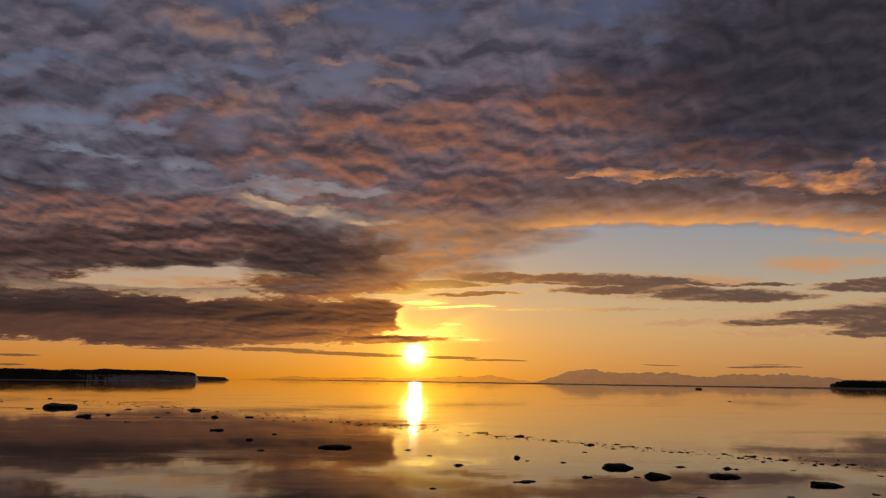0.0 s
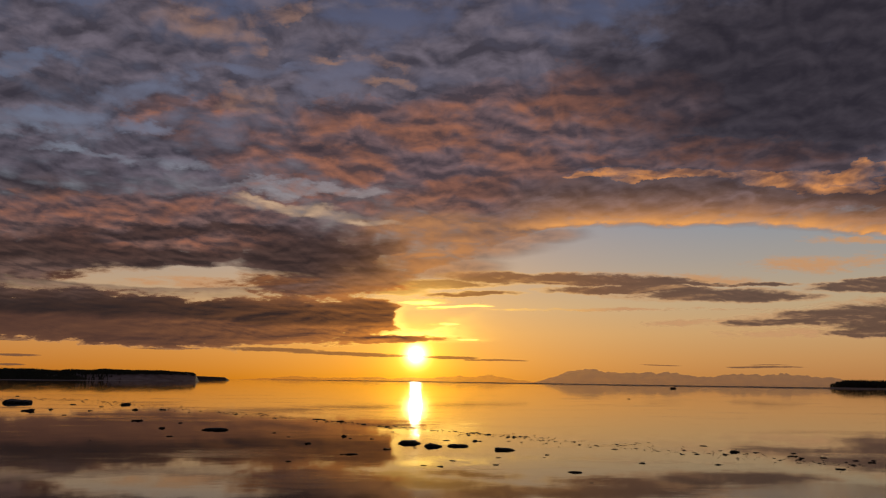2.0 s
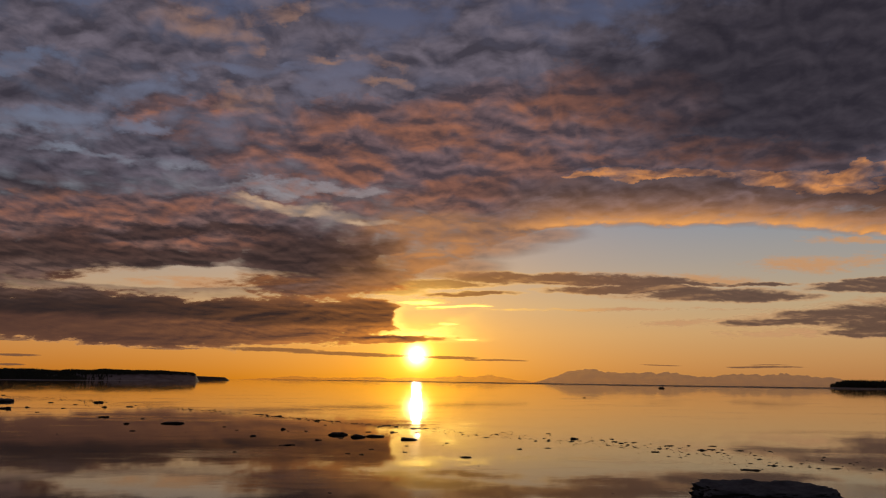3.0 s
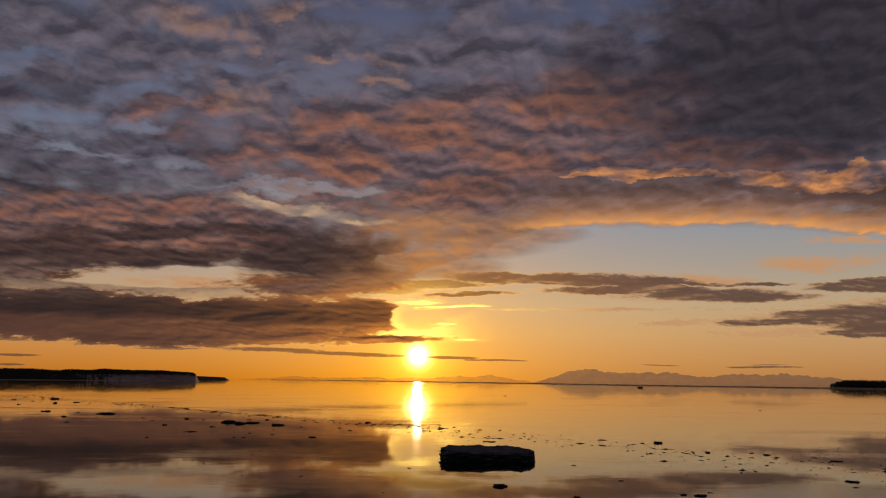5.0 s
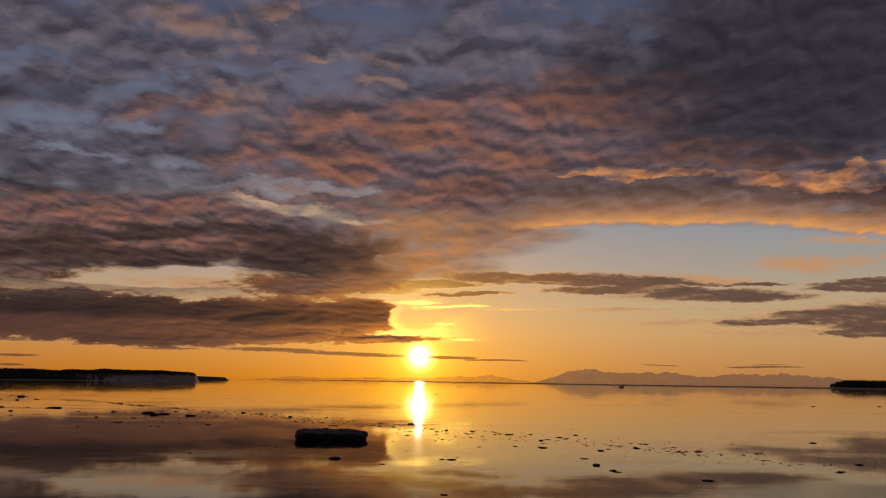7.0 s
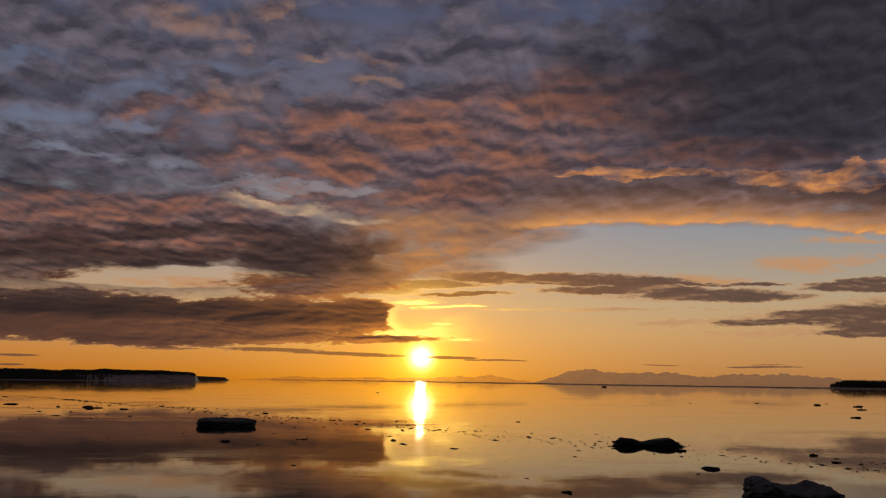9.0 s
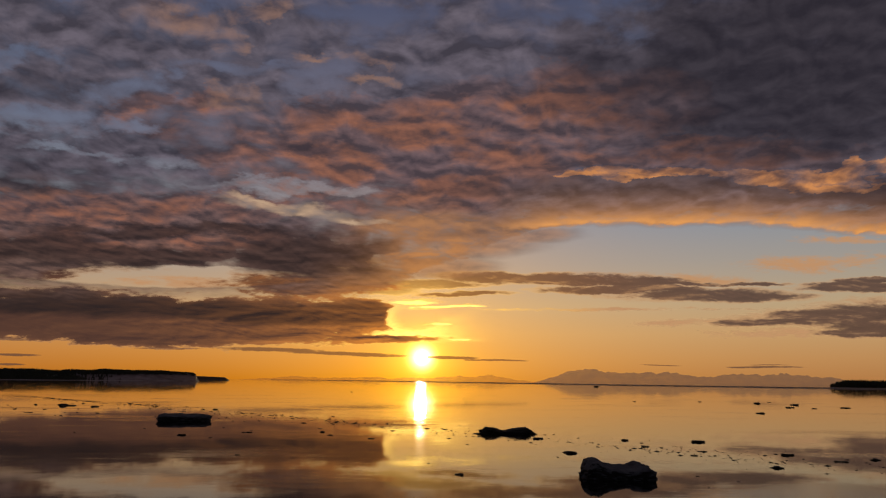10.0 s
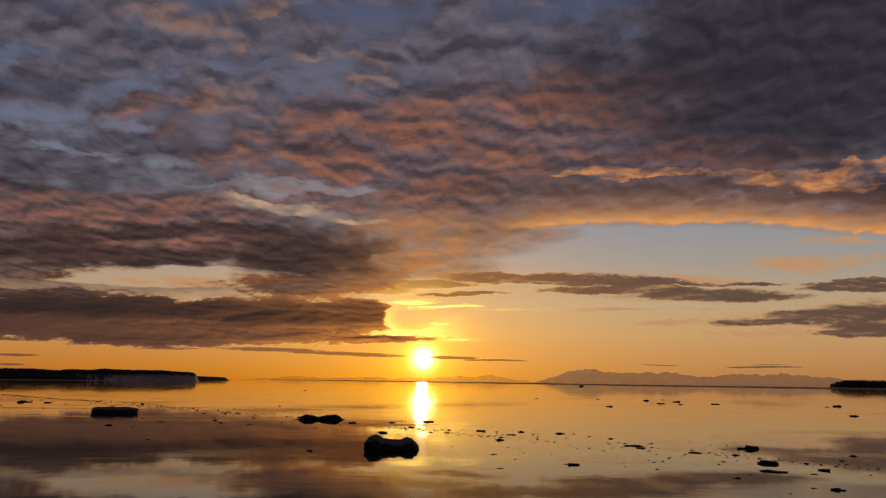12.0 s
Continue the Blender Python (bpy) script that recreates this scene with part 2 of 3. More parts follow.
def low_cloud():
    m, t, target = blank("low_cloud")
    co = t.nodes.new("ShaderNodeTexCoord")
    x, y, z = split(t, co.outputs["Object"])
    u, v = x / y, z / y
    where = vec(t, u * 9.0, v * 48.0, 0.7)
    beside = vec(t, u * 9.0 + 0.05, v * 48.0 - 0.20, 0.7)
    rag = grain(t, where, 1.0, 7.0, 0.62, 0.4)
    lean = grain(t, beside, 1.0, 7.0, 0.62, 0.4)
    fine = grain(t, vec(t, u * 60.0, v * 210.0, 0.2), 1.0, 5.0, 0.6)
    wob = grain(t, vec(t, u * 9.0, v * 26.0, 3.0), 1.0, 5.0, 0.6)
    wob2 = grain(t, vec(t, u * 11.0, v * 30.0, 6.0), 1.0, 6.0, 0.62)
    su, sv = u, v
    u, v = u + (wob - 0.5) * 0.10, v + (wob2 - 0.5) * 0.020
    bank = pick(t, u, v, [
        (-0.5870, 0.0914, 0.4230, 0.0422, -0.012), (-0.2777, 0.0818, 0.2676, 0.0404, -0.001), (-0.1321, 0.0899, 0.1016, 0.0341, -0.037), (-0.1001, 0.1057, 0.0652, 0.0122, -0.039), (-0.0648, 0.0576, 0.1049, 0.0080, 0.003), (-0.3652, 0.0599, 0.2100, 0.0193, -0.004), (-0.5856, 0.0801, 0.2276, 0.0210, -0.025), (-0.4704, 0.0620, 0.1860, 0.0185, -0.011),
        (-0.1748, 0.1386, 0.1639, 0.0248, 0.001), (-0.1682, 0.1761, 0.1242, 0.0402, -0.083), (-0.5632, 0.1675, 0.2390, 0.0250, -0.003),
        (-0.575, 0.155, 0.105, 0.022, 0.012)])
    strips = pick(t, u, v, [
        (0.186, 0.147, 0.148, 0.0100, 0.011), (0.071, 0.150, 0.090, 0.0083, 0.011), (0.293, 0.144, 0.098, 0.0075, 0.011), (0.235, 0.132, 0.115, 0.0074, 0.011),
        (0.390, 0.127, 0.147, 0.0115, 0.011), (0.455, 0.125, 0.098, 0.0082, 0.011), (0.333, 0.134, 0.090, 0.0066, 0.011), (0.465, 0.143, 0.057, 0.0033, 0.011),
        (0.375, 0.143, 0.049, 0.0033, 0.011), (0.596, 0.139, 0.098, 0.0074, 0.011), (0.646, 0.148, 0.066, 0.0050, 0.011), (0.576, 0.099, 0.123, 0.0147, 0.061),
        (0.648, 0.096, 0.138, 0.0278, 0.011), (0.493, 0.087, 0.106, 0.0065, 0.011), (0.614, 0.074, 0.081, 0.0073, 0.011), (-0.011, 0.138, 0.082, 0.0074, 0.011),
        (0.047, 0.124, 0.074, 0.0041, 0.011), (-0.060, 0.127, 0.057, 0.0074, 0.011)])
    bite = pick(t, u * 0.4 + su * 0.6, v * 0.4 + sv * 0.6, [(-0.0281, 0.0886, 0.0455, 0.0211, 0.011), (0.0058, 0.1077, 0.0489, 0.0245, 0.011)])
    bank = (bank - bite.most(0.0) * 2.2).most(patch(u * 0.4 + su * 0.6, v * 0.3 + sv * 0.7, -0.0690, 0.0578, 0.0930, 0.0066, 0.001))
    veil = pick(t, u, v, [
        (0.5579, 0.1767, 0.1325, 0.0159, 0.036), (0.5942, 0.2099, 0.0914, 0.0068, 0.011), (0.2501, 0.1039, 0.2036, 0.0024, 0.015), (0.3631, 0.0872, 0.0976, 0.0065, 0.044), (0.0020, 0.0800, 0.0324, 0.0040, 0.011),
        (0.0139, 0.1045, 0.0488, 0.0029, 0.011), (-0.0351, 0.1138, 0.0570, 0.0049, 0.054), (0.0386, 0.0571, 0.0404, 0.0028, 0.011), (-0.3304, 0.1369, 0.1557, 0.0099, -0.005), (0.3748, 0.1488, 0.1066, 0.0083, -0.012),
        (0.4998, 0.0726, 0.1135, 0.0081, 0.025)])
    edges = bank * 1.0 + (rag - 0.5) * 1.9 + (fine - 0.5) * 1.1
    body = (edges / (1.0 + sv.step(0.115, 0.17) * 1.6)).step(0.03, 0.42)
    thin = (veil * 0.9 + (rag - 0.5) * 3.0 + (fine - 0.5) * 1.6).step(0.0, 1.15) * 0.95
    soft = (strips + 0.14 + (rag - 0.5) * 1.9 + (fine - 0.5) * 0.9).step(-0.25, 0.8) * 0.94
    du, dv = su - SUN_U, sv - SUN_V
    d = (du * du + dv * dv * 1.3).root()
    close = (d * 4.6).fall()
    rim = edges.step(-1.7, -0.15) * (1.0 - edges.step(0.02, 0.30)) * (d * d * 170.0).fall() * sv.step(0.050, 0.062) * (fine * 2.0 + 0.1).clip()
    wisps = pick(t, u * 0.5 + su * 0.5, v * 0.3 + sv * 0.7, [
        (-0.0350, 0.1113, 0.0489, 0.0033, 0.011), (0.0142, 0.0802, 0.0324, 0.0024, 0.011), (0.0180, 0.1054, 0.0611, 0.0020, 0.011), (-0.0423, 0.0650, 0.0372, 0.0040, -0.032), (0.0386, 0.0579, 0.0323, 0.0020, 0.011)])
    wisps = (wisps + (rag - 0.5) * 1.4 + (fine - 0.5) * 1.4).step(0.0, 0.9)
    blaze = rim.most(wisps * 0.85)
    relief = ((rag - lean) * 2.6 + 0.34).clip()
    core = pick(t, u, v, [
        (-0.5727, 0.1079, 0.3921, 0.0196, -0.022), (-0.2866, 0.0939, 0.2443, 0.0146, -0.036), (-0.1163, 0.1023, 0.0733, 0.0098, -0.033), (-0.1770, 0.1886, 0.1245, 0.0286, -0.083), (0.3569, 0.1214, 0.1388, 0.0074, -0.001), (0.6158, 0.0981, 0.0899, 0.0146, 0.047), (-0.5637, 0.1717, 0.1815, 0.0167, -0.007)])
    core = (core + (rag - 0.5) * 1.5).step(-0.6, 0.6)
    dark = blend(t, core, (0.078, 0.037, 0.028), (0.029, 0.019, 0.0185))
    warm = blend(t, (close * 1.4).clip(), (0.25, 0.112, 0.060), (0.66, 0.225, 0.04))
    edge = 1.0 - (bank + (rag - 0.5) * 1.6).step(0.05, 0.75)
    colour = blend(t, (relief * (0.07 + close * 2.3) * (1.0 - core * 0.6) + close * close * 0.14 + edge * (0.26 + close * 0.75)).clip(), dark, warm)
    light = blend(t, (close * 2.2 - 0.55).clip(), (0.55, 0.29, 0.14), (1.7, 0.95, 0.14))
    colour = blend(t, body, light, colour)
    lit = blend(t, (close * 1.4).clip(), (0.52, 0.30, 0.155), (0.85, 0.36, 0.06))
    grey = blend(t, (soft * 2.0 - 0.85 - (relief - 0.4) * 1.2 + (fine - 0.5) * 0.8).clip(), lit, blend(t, (close * 1.6 - 0.2).clip(), blend(t, relief, (0.060, 0.035, 0.033), (0.150, 0.078, 0.056)), (0.36, 0.125, 0.025)))
    colour = blend(t, soft * (1.0 - body), colour, grey)
    colour = blend(t, blaze, colour, (2.8, 1.70, 0.36))
    cover(t, target, colour, body.most(thin).most(blaze * 0.9).most(soft))
    return m


def thin_cloud():
    m, t, target = blank("thin_cloud")
    co = t.nodes.new("ShaderNodeTexCoord")
    x, y, z = split(t, co.outputs["Object"])
    u, v = x / y, z / y
    rag = grain(t, vec(t, u * 16.0, v * 70.0, 1.7), 1.0, 6.0, 0.62)
    fine = grain(t, vec(t, u * 60.0, v * 300.0, 5.0), 1.0, 5.0, 0.6)
    du, dv = u - SUN_U, v - SUN_V
    close = ((du * du + dv * dv * 1.3).root() * 5.0).fall()
    v = v + (rag - 0.5) * 0.004
    streak = pick(t, u, v, [
        (-0.1463, 0.0367, 0.1046, 0.0032, -0.020), (-0.2430, 0.0412, 0.0886, 0.0036, -0.016), (-0.0939, 0.0341, 0.0482, 0.0020, -0.006), (0.0145, 0.0329, 0.0418, 0.0025, -0.008), (0.0788, 0.0296, 0.0498, 0.0017, -0.005),
        (-0.6077, 0.0301, 0.0402, 0.0020, -0.009), (-0.6180, 0.0165, 0.0288, 0.0020, 0.011), (0.4598, 0.0243, 0.0642, 0.0014, 0.011), (0.4640, 0.0270, 0.0321, 0.0008, 0.011), (0.3074, 0.0250, 0.0353, 0.0009, -0.012), (-0.6226, 0.0523, 0.0372, 0.0020, -0.032), (-0.3878, 0.0413, 0.0563, 0.0016, -0.003)])
    alpha = (streak * 0.9 + (rag - 0.5) * 1.5 + (fine - 0.5) * 1.2).step(0.0, 0.6) * 0.85
    colour = blend(t, (close * 1.1).clip(), (0.12, 0.062, 0.042), (0.34, 0.13, 0.03))
    cover(t, target, colour, alpha)
    return m


def part(name, bm, material, parent=None, label="", smooth=False):
    me = bpy.data.meshes.new(name)
    bm.to_mesh(me)
    bm.free()
    if smooth:
        for p in me.polygons:
            p.use_smooth = True
    me.materials.append(material)
    ob = new(name, me)
    if parent:
        ob.parent = parent
    if label:
        ob["label"] = label
    return ob


def surface(name, colours, rough, scale, bump=0.3, stretch=(1, 1, 1), space="Object", ior=1.45):
    """A rough natural surface, mottled at two scales."""
    m, t, target = blank(name)
    co = t.nodes.new("ShaderNodeTexCoord")
    mp = t.nodes.new("ShaderNodeMapping")
    mp.inputs["Scale"].default_value = stretch
    t.links.new(co.outputs[space], mp.inputs[0])
    n1 = grain(t, mp.outputs[0], scale, 6, 0.6)
    n2 = grain(t, mp.outputs[0], scale * 6, 4, 0.6)
    f = ((n1 - 0.5) * 2.2 + (n2 - 0.5) * 0.9 + 0.5).clip()
    b = t.nodes.new("ShaderNodeBsdfPrincipled")
    t.links.new(blend(t, f, *colours), b.inputs["Base Color"])
    t.links.new((n2 * 0.3 + (rough - 0.15)).out, b.inputs["Roughness"])
    b.inputs["IOR"].default_value = ior
    bp = t.nodes.new("ShaderNodeBump")
    bp.inputs["Strength"].default_value, bp.inputs["Distance"].default_value = bump, 0.1
    t.links.new((n1 + n2 * 0.4).out, bp.inputs["Height"])
    t.links.new(bp.outputs[0], b.inputs["Normal"])
    t.links.new(b.outputs[0], target)
    return m


def hazed(name, colour, clear, haze_glow):
    """Far slope with painted haze: see-through plus a glow, so sky colour takes over."""
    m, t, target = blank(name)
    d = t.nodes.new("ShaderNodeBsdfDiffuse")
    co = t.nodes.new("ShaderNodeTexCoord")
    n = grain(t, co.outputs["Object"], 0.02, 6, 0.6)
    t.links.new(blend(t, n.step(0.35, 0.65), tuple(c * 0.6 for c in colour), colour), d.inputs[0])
    # airlight of the haze, painted as an even glow on the slope
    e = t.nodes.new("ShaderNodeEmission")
    e.inputs[0].default_value = (*haze_glow, 1)
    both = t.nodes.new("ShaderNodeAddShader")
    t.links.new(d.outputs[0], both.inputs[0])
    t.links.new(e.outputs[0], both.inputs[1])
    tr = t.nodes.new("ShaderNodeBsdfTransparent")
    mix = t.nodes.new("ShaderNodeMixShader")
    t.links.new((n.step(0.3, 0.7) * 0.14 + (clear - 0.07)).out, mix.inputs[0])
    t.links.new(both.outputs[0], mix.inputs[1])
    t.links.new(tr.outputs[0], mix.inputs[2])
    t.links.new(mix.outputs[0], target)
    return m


def water_material():
    m, t, target = blank("calm_water")
    co = t.nodes.new("ShaderNodeTexCoord")
    x, y, z = split(t, co.outputs["Object"])
    along = vec(t, x * 0.82 + y * 0.57, y * 0.82 - x * 0.57, 0.0)
    swell = grain(t, along, 0.30, 3, 0.5)
    ripple = grain(t, vec(t, x * 0.35, y * 1.5, 0.0), 2.4, 4, 0.6)
    wind = grain(t, vec(t, x * 0.35 + y * 0.12, y - x * 0.1, 7.0), 0.16, 5, 0.6).step(0.50, 0.68)
    b = t.nodes.new("ShaderNodeBsdfPrincipled")
    b.inputs["Base Color"].default_value = (0.008, 0.007, 0.006, 1)
    t.links.new((wind * 0.036 + 0.029).out, b.inputs["Roughness"])
    b.inputs["IOR"].default_value = 1.333
    bp = t.nodes.new("ShaderNodeBump")
    bp.inputs["Strength"].default_value, bp.inputs["Distance"].default_value = 0.6, 0.008
    t.links.new((swell * 0.8 + ripple * (0.05 + wind * 1.0)).out, bp.inputs["Height"])
    t.links.new(bp.outputs[0], b.inputs["Normal"])
    t.links.new(b.outputs[0], target)
    return m


HIGH, LOW, THIN, WATER = high_cloud(), low_cloud(), thin_cloud(), water_material()
ICE = surface("dirty_ice", ((0.022, 0.016, 0.012), (0.075, 0.059, 0.047)), 0.7, 2.2, 0.6, ior=1.25)
SNOW = surface("old_snow", ((0.060, 0.052, 0.048), (0.19, 0.170, 0.162)), 0.85, 1.8, 0.5, ior=1.2)
SILT = surface("silty_ice", ((0.020, 0.015, 0.011), (0.058, 0.046, 0.036)), 0.75, 4.0, 0.5, ior=1.2)
BLUFF = surface("snowy_bluff", ((0.05, 0.045, 0.045), (0.23, 0.22, 0.235)), 0.85, 0.06, 0.4, (1, 1, 2.5))
FLATS = surface("snow_covered_flats", ((0.06, 0.052, 0.048), (0.32, 0.31, 0.32)), 0.7, 0.02, 0.3, (1, 3, 1))
HEATH = surface("wooded_point", ((0.018, 0.017, 0.014), (0.05, 0.045, 0.04)), 0.9, 0.05, 0.4)
SPRUCE = surface("spruce", ((0.012, 0.016, 0.010), (0.035, 0.045, 0.025)), 0.9, 0.4, 0.4)
# both ranges carry their haze as a painted glow
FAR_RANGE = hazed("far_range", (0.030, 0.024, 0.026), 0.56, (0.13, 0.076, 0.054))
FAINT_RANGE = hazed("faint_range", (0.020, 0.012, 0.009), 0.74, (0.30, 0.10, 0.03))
SPIT = surface("spit_ice", ((0.05, 0.045, 0.042), (0.16, 0.15, 0.15)), 0.8, 0.02, 0.3, (0.3, 1, 1))


# ---- large structure ----
def build_water():
    bm = bmesh.new()
    ys = (-300, 0, 60, 200, 600, 1500, 4990)
    rows = [[bm.verts.new((x, y, 0)) for x in (-4000, -400, 400, 4000)] for y in ys]
    for a, b in zip(rows, rows[1:]):
        for i in range(3):
            bm.faces.new((a[i], a[i + 1], b[i + 1], b[i]))
    return tagged(part("water", bm, WATER), "calm silty inlet water mirroring the sunset", "water", kind="structure")


def build_ceiling():
    bm = bmesh.new()
    ys = (25, 400, 1200, 2600, 4300)
    rows = [[bm.verts.new((x, y, 0)) for x in (-4200, 0, 4200)] for y in ys]
    for a, b in zip(rows, rows[1:]):
        for i in range(2):
            bm.faces.new((a[i], a[i + 1], b[i + 1], b[i]))
    ob = part("cloud_layer", bm, HIGH)
    ob.location = (0, 0, 4 + CEILING)
    return tagged(ob, "broken slate and rose altocumulus layer lit from below", "cloud", kind="structure")


def build_bank(name, r, top, material, label):
    bm = bmesh.new()
    low, high = [], []
    for i in range(41):
        a = radians(-44 + i * 2.2)
        low.append(bm.verts.new((r * math.sin(a), r * math.cos(a), -2)))
        high.append(bm.verts.new((r * math.sin(a), r * math.cos(a), r * top)))
    for i in range(40):
        bm.faces.new((low[i], low[i + 1], high[i + 1], high[i]))
    ob = part(name, bm, material)
    ob.location = (0, 0, 4)
    return tagged(ob, label, "cloud", kind="structure")


def build_sun():
    far = 4780.0
    m, t, target = blank("sun_glow")
    e = t.nodes.new("ShaderNodeEmission")
    e.inputs[0].default_value, e.inputs[1].default_value = (1.0, 0.80, 0.42, 1), 1800.0
    tr = t.nodes.new("ShaderNodeBsdfTransparent")
    add = t.nodes.new("ShaderNodeAddShader")
    t.links.new(e.outputs[0], add.inputs[0])
    t.links.new(tr.outputs[0], add.inputs[1])
    t.links.new(add.outputs[0], target)
    sun = new("sun")
    bm = bmesh.new()
    bmesh.ops.create_uvsphere(bm, u_segments=48, v_segments=24, radius=29)
    part("disc", bm, m, sun, smooth=True)
    # glow and bloom round the sun, painted as emission fading across a disc
    m, t, target = blank("sun_aureole")
    co = t.nodes.new("ShaderNodeTexCoord")
    x, y, z = split(t, co.outputs["Object"])
    d = (x * x + z * z).root() * (1 / 100.0)
    edge = 1.0 - d.step(2.0, 6.0)
    e = t.nodes.new("ShaderNodeEmission")
    soft = glowing(t, (1.0, 0.56, 0.06), (d * 1.0).fall() * 1.8 * edge)
    t.links.new(plus(t, soft, glowing(t, (1.0, 0.75, 0.36), (d * d * 2.9).fall() * 6.0 * edge)), e.inputs[0])
    tr = t.nodes.new("ShaderNodeBsdfTransparent")
    add = t.nodes.new("ShaderNodeAddShader")
    t.links.new(e.outputs[0], add.inputs[0])
    t.links.new(tr.outputs[0], add.inputs[1])
    t.links.new(add.outputs[0], target)
    bm = bmesh.new()
    bmesh.ops.create_circle(bm, cap_ends=True, segments=48, radius=600, matrix=Matrix.Rotation(radians(90), 4, "X"))
    halo = part("aureole", bm, m, sun, "yellow glow and lens bloom painted on a disc")
    halo.location.y = 60
    return tagged(sun, "white hot setting sun in a yellow glow", "sun")


def sun_place(u, v):
    s = 4780.0 / math.sqrt(1 + u * u + v * v)
    return pose(u * s, s, 4 + v * s)


def ridge(name, tops, material, depth, label, rough=0.22, seed=1.0):
    """A far range from its summits, each (u, rise): crest line with foothills in front of it."""
    bm = bmesh.new()
    n = 420
    us = np.linspace(tops[0][0], tops[-1][0], n)
    hs = np.interp(us, [p[0] for p in tops], [p[1] for p in tops])
    rows = []
    for k, (f, d) in enumerate(((0.0, depth - 160), (0.45, depth - 90), (1.0, depth), (0.0, depth + 40))):
        row = []
        for u, h in zip(us, hs):
            jag = 1 + rough * noise.fractal(Vector((u * 70, seed, k * 0.7)), 0.7, 2.0, 5)
            row.append(bm.verts.new((u * d, d, max(0.0, h * depth * f * jag) - 0.5)))
        rows.append(row)
    for a, b in zip(rows, rows[1:]):
        for i in range(n - 1):
            bm.faces.new((a[i], a[i + 1], b[i + 1], b[i]))
    return tagged(part(name, bm, material), label, "mountains", kind="structure")


def shore(name, line, material, label, depth=200.0, steps=90):
    """A strip of land behind a waterline, each point (x, y, height): foreshore, bluff face, and level top."""
    bm = bmesh.new()
    s = np.linspace(0, len(line) - 1, steps)
    xs, ys, hs = (np.interp(s, range(len(line)), [p[i] for p in line]) for i in range(3))
    prof = ((0.0, -0.3), (0.10, 0.06), (0.24, 0.12), (0.34, 0.62), (0.40, 0.95), (0.6, 1.0), (1.0, 0.9))
    rows = []
    for f, g in prof:
        row = []
        for x, y, h in zip(xs, ys, hs):
            w = noise.fractal(Vector((x * 0.02, y * 0.02, f * 3)), 1.0, 2.0, 4)
            row.append(bm.verts.new((x * (1 + f * depth / y), y + f * depth + w * 9 * f, h * g * (1 + 0.14 * w))))
        rows.append(row)
    for a, b in zip(rows, rows[1:]):
        for i in range(steps - 1):
            bm.faces.new((a[i], a[i + 1], b[i + 1], b[i]))
    return tagged(part(name, bm, material, smooth=True), label, "shore", kind="structure")


def spruce_wood(name, spots, label):
    """A far wood: every spruce a trunkless spire of ragged skirts."""
    bm = bmesh.new()
    rng = random.Random(5)
    for x, y, z, h in spots:
        r = h * rng.uniform(0.20, 0.32)
        turn = rng.uniform(0, 6)
        for lo, hi, w in ((0.0, 0.5, 1.0), (0.28, 0.78, 0.72), (0.58, 1.0, 0.42)):
            tip = bm.verts.new((x, y, z + h * hi))
            ring = []
            for k in range(6):
                a = turn + k * math.tau / 6
                q = r * w * rng.uniform(0.7, 1.25)
                ring.append(bm.verts.new((x + q * math.cos(a), y + q * math.sin(a), z + h * (lo + rng.uniform(-0.04, 0.04)))))
            for k in range(6):
                bm.faces.new((ring[k], ring[(k + 1) % 6], tip))
    return tagged(part(name, bm, SPRUCE), label, "trees", kind="stuff")


build_water()
layer = build_ceiling()
bank = build_bank("cloud_bank", 4650, 0.27, LOW, "dark brown stratus bank with fiery edges near the horizon")
build_bank("cloud_streaks", 4690, 0.10, THIN, "thin dark streaks of cloud across the sun")
sun = build_sun()
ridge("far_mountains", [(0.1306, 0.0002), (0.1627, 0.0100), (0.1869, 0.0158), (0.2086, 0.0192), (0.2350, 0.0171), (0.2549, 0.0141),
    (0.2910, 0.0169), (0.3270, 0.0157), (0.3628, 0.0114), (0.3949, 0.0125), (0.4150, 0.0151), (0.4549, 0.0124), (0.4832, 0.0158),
    (0.5189, 0.0131), (0.5509, 0.0118), (0.5902, 0.0052), (0.7334, 0.0005)], FAR_RANGE, 4600, "snow-streaked mountain range far across the inlet, haze painted into its material", 0.18)
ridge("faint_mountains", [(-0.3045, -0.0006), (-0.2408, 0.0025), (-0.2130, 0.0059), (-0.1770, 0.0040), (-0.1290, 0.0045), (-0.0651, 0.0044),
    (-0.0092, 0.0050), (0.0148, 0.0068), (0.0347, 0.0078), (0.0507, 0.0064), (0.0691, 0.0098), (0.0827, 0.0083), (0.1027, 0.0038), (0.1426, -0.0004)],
    FAINT_RANGE, 4640, "faint mountain range on the horizon, its orange haze painted into the material", 0.30, 4.0)
NEAR_BLUFF = [(-820, 760, 9.5), (-498.8, 800.0, 9.5), (-451.3, 830.0, 9.5), (-408.4, 880.0, 10.5), (-372.3, 930.0, 12.0), (-348.5, 980.0, 11.0), (-344.2, 990.0, 8.5), (-342.8, 1000.0, 0.6)]
shore("bluff", NEAR_BLUFF, BLUFF, "snow-dusted coastal bluff with a dark wooded top", 150)
shore("far_point", [(-564.5, 1500.0, 8), (-514.3, 1500.0, 8), (-477.5, 1520.0, 7), (-469.6, 1530.0, 6), (-462.9, 1540.0, 0.5)], HEATH, "low dark point of land beyond the bluff", 100, 40)
shore("ice_flats", [(-860, 700, 0.5), (-445.0, 740.0, 0.5), (-400.0, 790.0, 0.4), (-372.0, 850.0, 0.4), (-345.0, 930.0, 0.2)], FLATS, "snow-covered tide flats along the bluff", 150)
